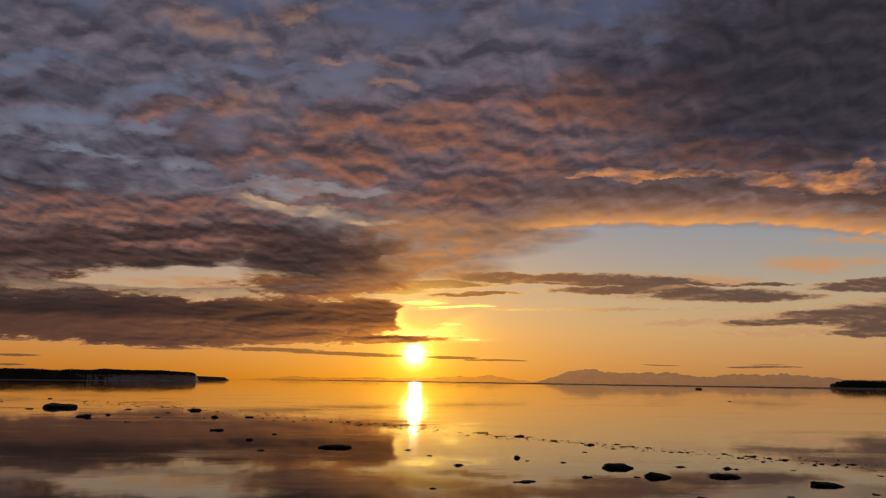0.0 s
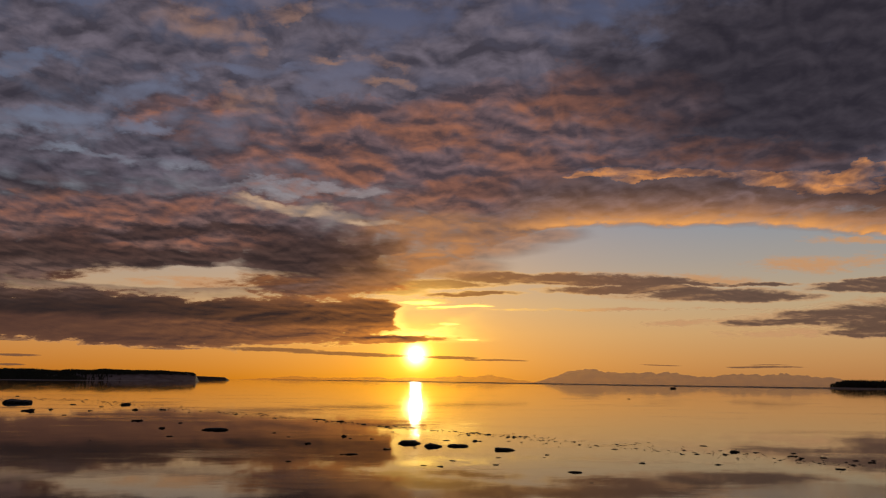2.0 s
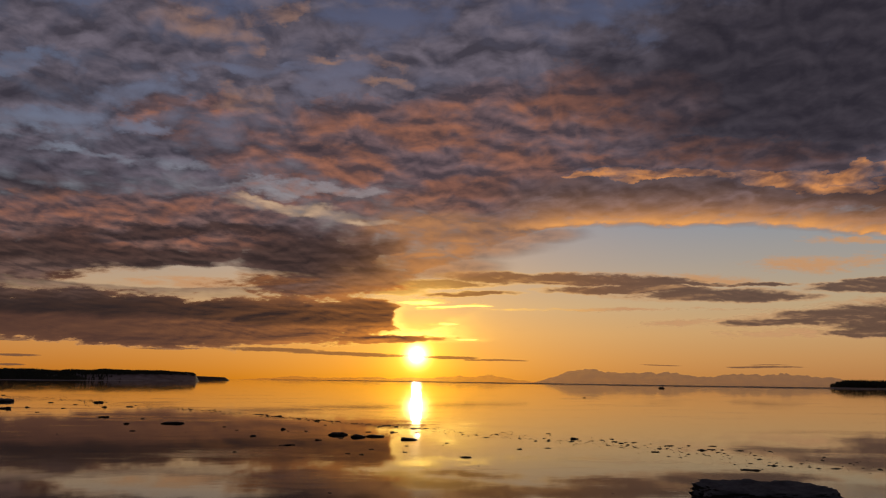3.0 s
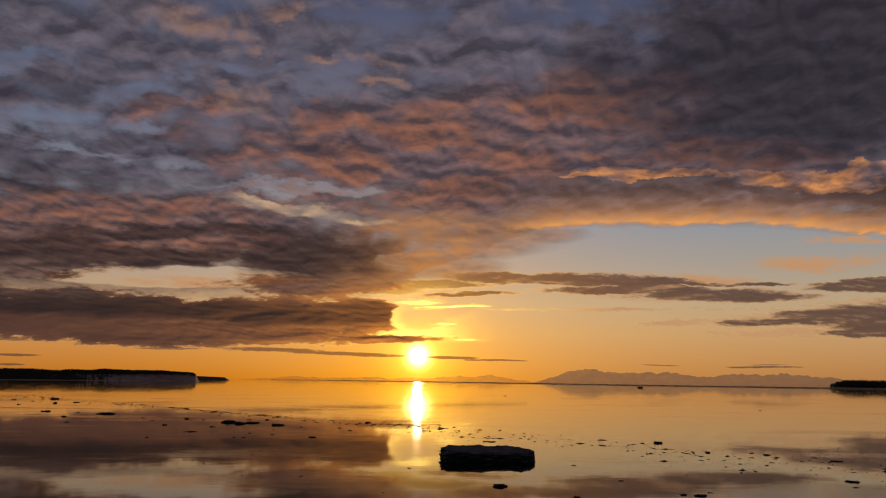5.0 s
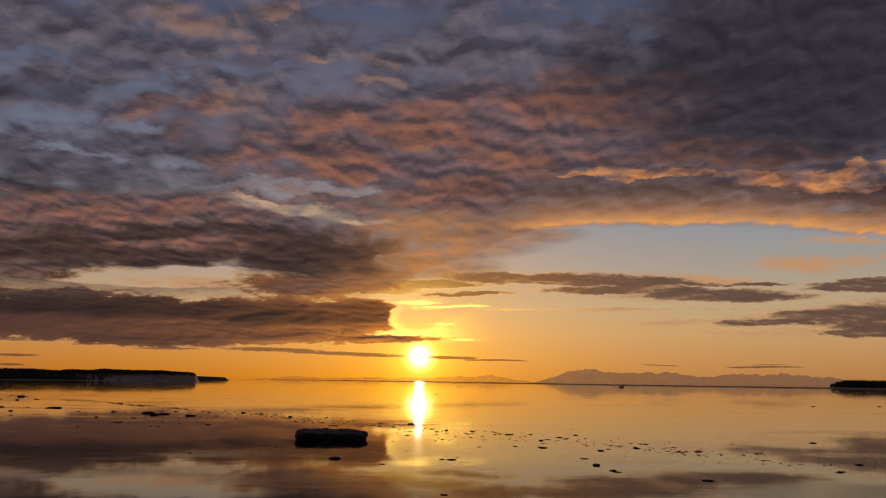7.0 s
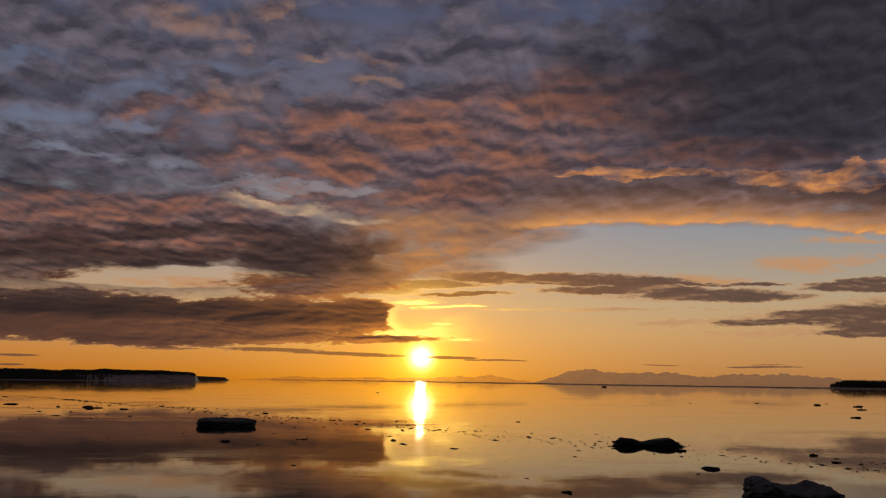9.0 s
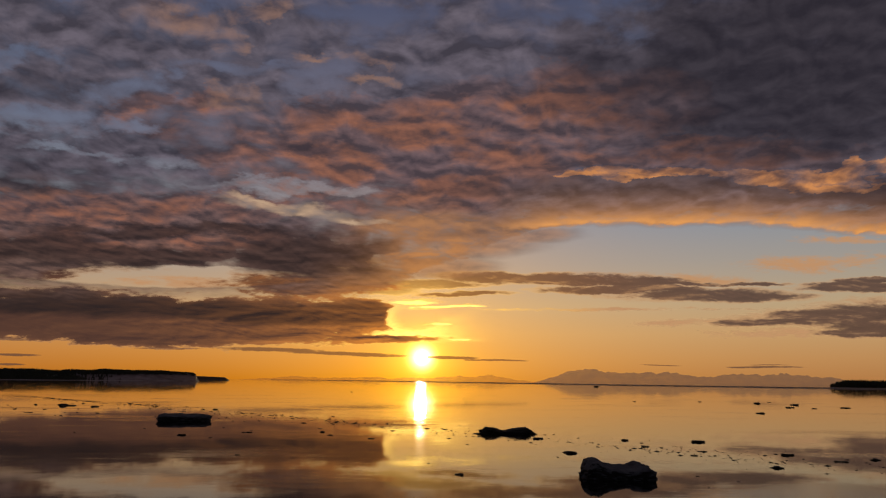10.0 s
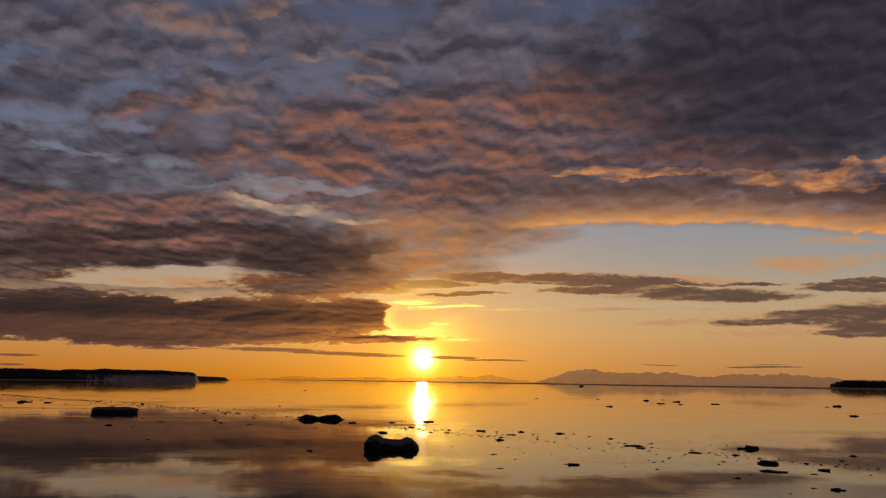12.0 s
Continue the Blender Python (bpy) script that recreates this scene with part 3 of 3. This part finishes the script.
shore("right_shore", [(482.0, 880.0, 0.4), (488.0, 876.0, 2.2), (540.0, 850.0, 2.2), (640.0, 800.0, 2.2)], BLUFF, "low snowy shore under a spruce wood", 120, 50)
shore("ice_spit", [(-1035.1, 4300.0, 1.5), (-464.3, 3600.0, 2.0), (-42.9, 2500.0, 2.0), (161.0, 1700.0, 1.6), (305.5, 1200.0, 1.3), (406.3, 980.0, 1.2), (469.3, 840.0, 1.2), (588.9, 760.0, 1.2)],
    SPIT, "long low spit of stranded ice", 60, 160)


def woods():
    rng = random.Random(3)
    spots = []
    xs, ys, hs = zip(*NEAR_BLUFF)
    for _ in range(7500):
        s = (len(xs) - 2.3) * rng.random() ** 1.25
        x, y, h = (float(np.interp(s, range(len(xs)), q)) for q in (xs, ys, hs))
        back = rng.uniform(0.06 if s + rng.gauss(0, 0.45) < 2.2 else 0.36, 0.60)
        tall = rng.uniform(3.6, 5.6) * (1.0 + 0.7 * noise.noise(Vector((x * 0.045, 3.0, 0)))) * min(1, 0.40 + (len(xs) - 2.3 - s) * 0.2)
        spots.append(((x + rng.uniform(-3, 3)) * (1 + back * 150 / y), y + back * 150, h * float(np.interp(back, (0.0, 0.10, 0.24, 0.34, 0.40), (0.0, 0.06, 0.12, 0.62, 0.92))), tall))
    spruce_wood("bluff_wood", spots, "dark spruce wood along the bluff top")
    spots = []
    a, b = Vector((483.5, 880.0, 0)), Vector((640.0, 800.0, 0))
    for _ in range(1100):
        f = rng.random()
        p = a.lerp(b, f)
        back = rng.uniform(22, 90)
        spots.append((p.x * (1 + back / p.y), p.y + back, 1.6, rng.uniform(7.0, 10.5) * min(1.0, 0.45 + f * 7)))
    spruce_wood("shore_wood", spots, "dark spruce wood on the low shore")


woods()


# ---- drifting ice ----
LINE = (11.5, 45.9)


def flow(x, y):
    """The current, in metres a second of the clip: it shears across the line of brash, slow on the near side and fast beyond."""
    dx, dy = x - LINE[0], y - LINE[1]
    across, along = dx * 0.78 + dy * 0.62, max(-60.0, min(60.0, dy * 0.78 - dx * 0.62)) / 50
    knots = (-20, -10, -4, 2, 8, 40, 100)
    return (float(np.interp(across, knots, (-3.69, -5.32, -5.87, -8.04, -9.32, -6.31, -7.45))) - 1.98 * along,
            float(np.interp(across, knots, (4.18, 6.48, 7.24, 8.26, 10.67, 11.97, 6.03))) + along)


def carried_along(x, y, t0, t1):
    n = max(1, int(abs(t1 - t0) / 0.1))
    dt = (t1 - t0) / n
    for _ in range(n):
        vx, vy = flow(x, y)
        x, y = x + vx * dt, y + vy * dt
    return x, y


def slab(length, width, height, seed, humps=(1, 1, 1), under=0.35, cells=14, square=5.0):
    """A worn block of ice: rounded box, its top following humps from end to end, afloat with its foot under water."""
    bm = bmesh.new()
    bmesh.ops.create_cube(bm, size=2.0)
    bmesh.ops.subdivide_edges(bm, edges=bm.edges[:], cuts=cells, use_grid_fill=True)
    spots = np.linspace(-1, 1, len(humps))
    for v in bm.verts:
        p = v.co.copy()
        k = max(abs(p.x), abs(p.y), abs(p.z))
        q = (abs(p.x) ** square + abs(p.y) ** square + abs(p.z) ** square) ** (1 / square)
        p = p * (k / q)
        n1 = noise.fractal(Vector((p.x * length / width, p.y, p.z * 0.6)) * 1.3 + Vector((seed * 7.1, 0, 0)), 1.0, 2.0, 3)
        n2 = noise.fractal(Vector((p.x * length / width, p.y, p.z)) * 3.5 + Vector((0, seed * 3.3, 0)), 0.9, 2.0, 3)
        n3 = noise.fractal(Vector((p.x * length / width, p.y, p.z)) * 9.0 + Vector((0, 0, seed)), 0.8, 2.0, 2)
        s = 1 + 0.07 * n1 + (0.075 if square > 4 else 0.26) * n2 + (0.035 if square > 4 else 0.15) * n3
        rise = float(np.interp(p.x, spots, humps)) * (1 + 0.12 * n1 + 0.08 * n2 + 0.04 * n3)
        rise *= 0.86 + 0.16 * p.y
        z = p.z * height * rise if p.z > 0 else p.z * height * under
        v.co = Vector((p.x * length / 2 * s, p.y * width / 2 * s * (1 + 0.15 * min(p.z, 0)), z))
    return bm


def cap_of(bm, lift=0.012, steep=0.45):
    """The snow on the level faces of a block, as a skin of its own a little proud of it."""
    bm.normal_update()
    out = bmesh.new()
    made = {}
    for f in bm.faces:
        if f.normal.z > steep and f.calc_center_median().z > 0:
            vs = []
            for v in f.verts:
                if v.index not in made:
                    made[v.index] = out.verts.new(v.co + v.normal * lift)
                vs.append(made[v.index])
            out.faces.new(vs)
    return out


MOVING = []


def path(rows):
    """Rows (seconds, x, y) carried on by the current to both ends of the clip."""
    first, last = rows[0], rows[-1]
    full = list(rows)
    for t in (0.0, 2.5, 5.0, 7.5, 10.0, 12.0):
        if t < first[0] - 0.4 or (t == 0 and first[0] > 0):
            full.append((t, *carried_along(first[1], first[2], first[0], t)))
        elif t > last[0] + 0.4 or (t == 12 and last[0] < 12):
            full.append((t, *carried_along(last[1], last[2], last[0], t)))
    return sorted(full)


def set_adrift(thing, rows, turn, spin=0.0):
    MOVING.append((thing, [(t, pose(x, y, 0, 0, 0, turn + spin * t)) for t, x, y in path(rows)]))
    thing.location = MOVING[-1][1][0][1].translation


def floe(rows, length, width, height, seed, turn=0.0, humps=(1, 1, 1), label="", snow=True, cells=12, square=5.0, spin=0.0):
    """One floe of drifting ice; rows: (seconds, x, y) that it passes."""
    thing = new("ice_floe")
    bm = slab(length, width, height, seed, humps, cells=cells, square=square)
    bm.verts.index_update()
    lid = cap_of(bm) if snow else None
    part("body", bm, ICE, thing, smooth=True)
    if lid:
        part("snow_cap", lid, SNOW, thing, "thin grey crust of old snow", smooth=True)
    tagged(thing, label or "dark dirty ice block afloat on calm water", "ice floe", "drifting ice")
    set_adrift(thing, rows, turn, spin)
    return thing


floe([(2.5, 13.20, 21.90), (3.2, 10.43, 26.30), (5.0, 2.41, 37.50), (5.5, 0.00, 40.40), (6.5, -4.96, 46.20), (9.5, -21.47, 64.94), (12.0, -37.41, 81.78)], 4.65, 1.9, 0.66, 1.3, -7, (0.95, 1.05, 1, 0.95, 0.98, 0.95),
     "long flat-topped slab of dirty ice with a snow crust", cells=24, square=7, spin=2.2)
floe([(9.5, 10.02, 28.21), (10.5, 5.08, 33.99), (12.0, -2.93, 42.75)], 3.05, 1.6, 0.62, 2.7, 3, (0.8, 1.35, 1.3, 0.95, 0.85, 0.8, 0.78, 1.0, 1.0, 0.75),
     "humped block of dirty ice with grey snow on top", cells=26, square=7)
floe([(9.5, 9.33, 51.17), (10.5, 0.89, 60.81), (12.0, -12.24, 72.80)], 4.15, 1.4, 0.55, 4.4, 0, (0.3, 1.15, 0.85, 0.5, 0.75, 1.0, 1.0, 0.35),
     "dark two-humped ice block", snow=False, cells=22, square=3.5)
floe([(0.0, 8.43, 34.56), (4.8, -18.41, 65.03), (9.5, -51.18, 99.67)], 1.35, 0.8, 0.21, 5.2, 0, (0.5, 1.1, 1, 1.1, 0.6), snow=False, square=3)
floe([(0.0, 9.40, 31.44), (3.0, -5.91, 51.21)], 0.95, 0.7, 0.19, 6.9, 0, (0.8, 1.3, 1.0, 0.8, 0.7), snow=False, square=3)
floe([(0.0, 12.45, 31.74), (2.0, 1.08, 44.96)], 1.2, 0.7, 0.13, 7.4, 0, (0.8, 1.1, 1, 1, 0.7), snow=False, square=4)
floe([(0.0, 15.62, 29.36), (4.8, -13.11, 61.68), (9.5, -43.92, 94.42)], 1.05, 0.6, 0.15, 8.8, -8, (1.3, 1, 0.9, 0.8, 0.5), snow=False, square=3.5)
floe([(0.0, -6.34, 43.11), (3.2, -25.23, 65.39), (6.5, -47.22, 89.87)], 1.8, 0.8, 0.17, 9.1, 0, (0.7, 0.9, 1, 1.1, 0.8), snow=False, square=4)
floe([(0.0, -50.25, 94.04), (2.0, -64.76, 108.87)], 4.1, 1.6, 0.52, 10.3, 0, (0.9, 1.25, 1, 0.9, 0.95, 0.8), "long slab of ice, pale on top", cells=18)
floe([(0.0, 184.29, 507.50), (12.0, 139.25, 705.29)], 4.3, 2.5, 1.4, 11.7, 0, (0.4, 1, 0.8, 1.1, 0.5), "dark lump of ice far out on the water", snow=False, square=3)

def lump(seed):
    """A ragged scrap of ice about a metre long: two or three broken blocks frozen together."""
    rng = random.Random(seed)
    whole = bmesh.new()
    for k in range(rng.choice((2, 3, 3))):
        bm = bmesh.new()
        bmesh.ops.create_icosphere(bm, subdivisions=2, radius=0.5)
        long, wide, high = rng.uniform(0.45, 1.0) if k else 0.95, rng.uniform(0.35, 0.6), rng.uniform(0.2, 0.75) if k else 0.4
        off = Vector((rng.uniform(-0.28, 0.28), rng.uniform(-0.15, 0.15), 0)) if k else Vector()
        turn = Matrix.Rotation(rng.uniform(-0.6, 0.6), 3, "Z")
        for v in bm.verts:
            n = noise.fractal(v.co * 3.2 + Vector((seed * 5.3, k * 2.1, 0)), 0.8, 2.0, 3)
            p = v.co * (1 + 0.55 * n)
            z = min(p.z, 0.22 + 0.1 * n) * high
            v.co = turn @ Vector((p.x * long, p.y * wide, 0)) + off + Vector((0, 0, z if z > 0 else z * 0.5))
        me = bpy.data.meshes.new("scrap")
        bm.to_mesh(me)
        bm.free()
        whole.from_mesh(me)
        bpy.data.meshes.remove(me)
    return whole


SHAPES = []
for k in range(12):
    me = bpy.data.meshes.new("ice_chunk")
    raw = lump(30 + k)
    raw.to_mesh(me)
    raw.free()
    me.materials.append(SILT if k % 3 else ICE)
    SHAPES.append(me)
pick_one = random.Random(12)


def chunk(t, x, y, size, flat):
    """A small lump of ice, adrift with the current, that is at x, y at t seconds."""
    ob = new("ice_chunk", pick_one.choice(SHAPES))
    ob.scale = (size, size * pick_one.uniform(0.8, 1.2), size * flat * 1.6)
    tagged(ob, "small dark lump of dirty ice adrift" if flat > 0.75 else "thin dark flake of ice lying in calm water", "ice chunk", "drifting ice")
    set_adrift(ob, [(t, x, y)], pick_one.uniform(-25, 25) + pick_one.choice((0, 180)), pick_one.uniform(-1.5, 1.5))


def chunks(t, spots):
    for x, y, size, flat in spots:
        chunk(t, x, y, size, flat)


chunks(0.0, [(-51.59, 89.42, 0.76, 0.55), (-36.66, 73.11, 1.37, 0.55), (-35.89, 76.87, 0.79, 1.1), (-39.84, 90.86, 0.78, 0.55), (-30.9, 89.78, 1.53, 0.55), (-23.67, 74.76, 0.89, 0.8),
    (-20.44, 75.45, 1.16, 0.55), (-31.8, 83.26, 0.57, 0.55), (-29.12, 73.6, 0.5, 0.55), (-28.92, 65.6, 0.56, 0.55), (-17.57, 56.27, 0.96, 0.55), (-12.72, 47.88, 0.45, 1.0),
    (-12.3, 52.93, 0.36, 0.55), (-70.37, 113.9, 0.58, 1.0), (-72.11, 131.1, 0.78, 0.55), (-1.92, 42.17, 0.29, 0.55), (-0.61, 39.18, 0.27, 0.55), (5.82, 53.34, 0.73, 0.55),
    (11.68, 47.51, 0.41, 0.55), (9.71, 46.86, 0.56, 0.55), (8.39, 41.98, 0.29, 0.55), (4.07, 38.53, 0.46, 1.0)])
chunks(0.0, [(4.46, 37.23, 0.22, 0.55), (0.88, 34.95, 0.42, 0.55), (6.32, 31.18, 0.43, 0.55), (8.49, 31.35, 0.32, 0.55), (13.77, 34.77, 0.36, 0.8), (14.13, 34.59, 0.21, 0.55),
    (11.68, 35.25, 0.48, 0.3), (16.76, 34.39, 0.23, 0.55), (9.31, 26.07, 0.31, 0.55), (12.72, 26.43, 0.27, 0.55), (16.3, 27.18, 0.23, 0.55), (18.07, 39.66, 0.34, 0.55),
    (18.5, 38.87, 0.4, 0.55), (18.95, 36.61, 0.31, 0.55), (19.62, 37.16, 0.32, 0.55), (21.16, 37.06, 0.32, 0.55), (16.51, 39.78, 0.34, 0.55), (16.52, 41.89, 0.29, 0.55),
    (13.61, 42.55, 0.29, 0.55), (6.25, 36.64, 0.25, 0.55), (67.19, 165.8, 0.85, 0.55), (13.08, 45.31, 0.31, 0.55)])
chunks(0.0, [(7.76, 49.64, 0.42, 0.55)])
chunks(2.5, [(-16.81, 77.41, 0.79, 0.3), (-7.17, 41.92, 0.79, 0.2), (-2.91, 37.29, 0.32, 0.55), (-2.16, 36.84, 0.25, 0.55), (3.77, 35.68, 0.61, 0.55), (7.52, 40.03, 0.31, 0.55),
    (3.71, 51.5, 0.22, 0.55), (12.93, 51.75, 0.4, 0.55), (13.56, 47.33, 0.73, 0.5), (18.81, 42.46, 0.36, 0.55), (18.84, 40.9, 0.21, 0.55), (19.87, 39.84, 0.48, 0.5),
    (20.72, 40.21, 0.48, 0.55), (22.04, 42.16, 0.5, 0.4), (21.39, 39.99, 0.24, 0.55), (16.64, 47.3, 0.32, 0.55), (16.06, 45.28, 0.39, 0.55), (16.12, 44.2, 0.38, 0.55),
    (17.36, 44.7, 0.31, 0.55), (17.32, 30.83, 0.84, 0.2), (19.54, 32.62, 0.28, 0.55), (16.14, 38.91, 0.46, 0.3)])
chunks(2.5, [(0.36, 38.15, 0.26, 0.55), (4.01, 32.09, 0.14, 0.55)])
chunks(6.0, [(-1.48, 32.8, 0.56, 0.7), (2.93, 59.5, 0.51, 0.55), (5.12, 57.26, 0.29, 0.55), (6.11, 58.03, 0.5, 1.0), (8.15, 50.63, 0.43, 0.55), (10.73, 50.03, 0.43, 0.55),
    (12.68, 48.92, 0.33, 0.55), (13.17, 46.88, 0.56, 0.5), (15.34, 46.74, 0.32, 0.55), (16.96, 44.29, 0.38, 0.55), (16.99, 43.26, 0.37, 0.55), (4.59, 31.95, 0.27, 0.55),
    (5.09, 31.81, 0.38, 0.8), (15.46, 35.82, 0.37, 0.9), (12.61, 29.18, 0.35, 1.0), (12.88, 31.89, 0.44, 0.4), (12.01, 37.45, 0.45, 0.55), (16.71, 36.65, 0.25, 0.55),
    (12.74, 27.33, 0.33, 0.55), (12.83, 26.94, 0.32, 0.55), (41.14, 120.03, 0.41, 0.55), (78.92, 128.3, 0.66, 0.55)])
chunks(6.0, [(21.72, 39.18, 0.33, 0.55), (22.7, 37.2, 0.32, 0.55), (2.89, 35.84, 0.18, 0.55), (1.12, 30.41, 0.26, 0.55)])
chunks(9.5, [(-2.02, 46.65, 0.48, 0.55), (2.76, 60.84, 0.26, 0.55), (4.21, 56.51, 0.29, 0.55), (10.79, 47.41, 0.65, 0.7), (10.25, 38.06, 0.78, 0.9), (17.33, 46.19, 0.43, 1.0),
    (17.76, 44.38, 0.3, 0.55), (16.96, 41.94, 0.57, 0.55), (17.85, 41.41, 0.28, 0.55), (19.41, 39.23, 0.4, 0.55), (17.7, 36.98, 0.38, 0.55), (4.54, 42.9, 0.22, 0.55),
    (6.15, 48.98, 0.25, 0.55), (71.64, 147.4, 1.26, 0.8), (78.72, 157.29, 0.81, 0.55), (48.28, 94.48, 1.13, 0.55), (74.63, 138.44, 1.42, 0.55), (65.99, 122.13, 1.25, 0.55),
    (67.92, 117.93, 0.91, 0.55), (62.82, 155.67, 0.93, 0.55), (19.29, 31.68, 0.59, 0.5), (20.53, 33.88, 0.23, 0.55)])
chunks(9.5, [(13.74, 28.67, 0.15, 0.55)])
chunks(12.0, [(-24.43, 107.78, 0.46, 0.55), (-1.15, 70.87, 0.97, 0.55), (3.23, 58.88, 0.7, 0.55), (5.39, 54.93, 0.66, 0.3), (6.48, 58.09, 0.5, 0.55), (9.4, 56.68, 0.58, 0.55),
    (12.34, 52.17, 0.36, 0.55), (12.5, 44.87, 0.46, 0.55), (54.59, 141.74, 1.69, 0.55), (71.19, 131.5, 0.79, 0.55), (75.51, 135.68, 1.39, 0.9), (54.49, 94.35, 1.05, 0.9),
    (19.41, 45.29, 1.08, 0.6), (16.89, 37.15, 0.95, 1.0), (15.55, 33.86, 1.16, 0.2), (18.25, 34.52, 0.59, 0.6), (17.04, 32.99, 0.23, 0.55), (14.7, 28.59, 0.2, 0.55),
    (15.4, 28.21, 0.43, 0.6), (6.53, 35.7, 0.55, 0.6), (6.18, 35.91, 0.18, 0.55), (14.88, 42.36, 0.72, 0.3)])
chunks(12.0, [(12.38, 46.38, 1.19, 0.2), (17.52, 39.6, 0.27, 0.55), (12.83, 31.34, 0.32, 0.4), (21.62, 38.9, 0.27, 0.55), (23.68, 41.4, 0.42, 0.55)])


def drift_line():
    """The line of brash along the edge of the current, and strays on both sides."""
    rng = random.Random(8)
    for _ in range(46):
        x, y = carried_along(*LINE, 0.0, rng.uniform(-14, 10))
        off, spread = rng.gauss(0, 1.9) * (2.2 if rng.random() < 0.2 else 1.0), rng.uniform(0.3, 1.1)
        for _ in range(rng.choice((2, 3, 5, 7))):
            side, ahead = off + rng.gauss(0, spread), rng.gauss(0, 2.2 * spread)
            size = min(0.55, 0.06 + rng.expovariate(12))
            chunk(0.0, x + side * 0.78 - ahead * 0.62, y + side * 0.62 + ahead * 0.78, size, rng.uniform(0.15, 0.5))
    for _ in range(24):
        x, y = carried_along(rng.uniform(-8, 16), rng.uniform(24, 36), 0.0, rng.uniform(-12, 2))
        chunk(0.0, x, y, 0.08 + rng.expovariate(11), rng.uniform(0.3, 0.7))


def brash(t0, count, spread, seed):
    """A raft of ice crumbs that drifts as one."""
    rng = random.Random(seed)
    loose = rng.choice((0.7, 1.4, 2.4, 4.0))
    bm = bmesh.new()
    for _ in range(count):
        a = rng.gauss(0, spread)
        b = rng.gauss(0, loose)
        cx, cy = a * -0.62 + b * 0.78, a * 0.78 + b * 0.62
        r = min(0.14, 0.015 + rng.expovariate(42))
        ring = []
        for k in range(6):
            g = k * math.tau / 6 + rng.uniform(-0.3, 0.3)
            q = r * rng.uniform(0.6, 1.3)
            ring.append(bm.verts.new((cx + q * 2.4 * math.cos(g), cy + q * math.sin(g), -0.01)))
        tip = bm.verts.new((cx + rng.uniform(-0.3, 0.3) * r, cy, r * rng.uniform(0.2, 0.6)))
        for k in range(6):
            bm.faces.new((ring[k], ring[(k + 1) % 6], tip))
    ob = part("brash_ice", bm, SILT)
    tagged(ob, "scattered crumbs of dark brash ice on the water", "ice", kind="stuff")
    x, y = carried_along(*LINE, 0.0, t0)
    set_adrift(ob, [(0.0, x + rng.uniform(-1, 1), y + rng.uniform(-1, 1))], 0)


drift_line()
for k in range(26):
    brash(-16 + k, 170, 5.0, 40 + k)


def motions():
    u0, v0, u1, v1 = -0.0394, 0.0379, -0.0264, 0.0317
    walk(sun, [(0, sun_place(u0, v0)), (6, sun_place((u0 + u1) / 2, (v0 + v1) / 2)), (12, sun_place(u1, v1))])
    walk(layer, [(0, pose(0, 0, 4 + CEILING)), (12, pose(-22, -7.8, 4 + CEILING))])
    walk(bank, [(0, pose(0, 0, 4)), (12, pose(-78, 0, 4))])
    for thing, rows in MOVING:
        walk(thing, rows)


motions()
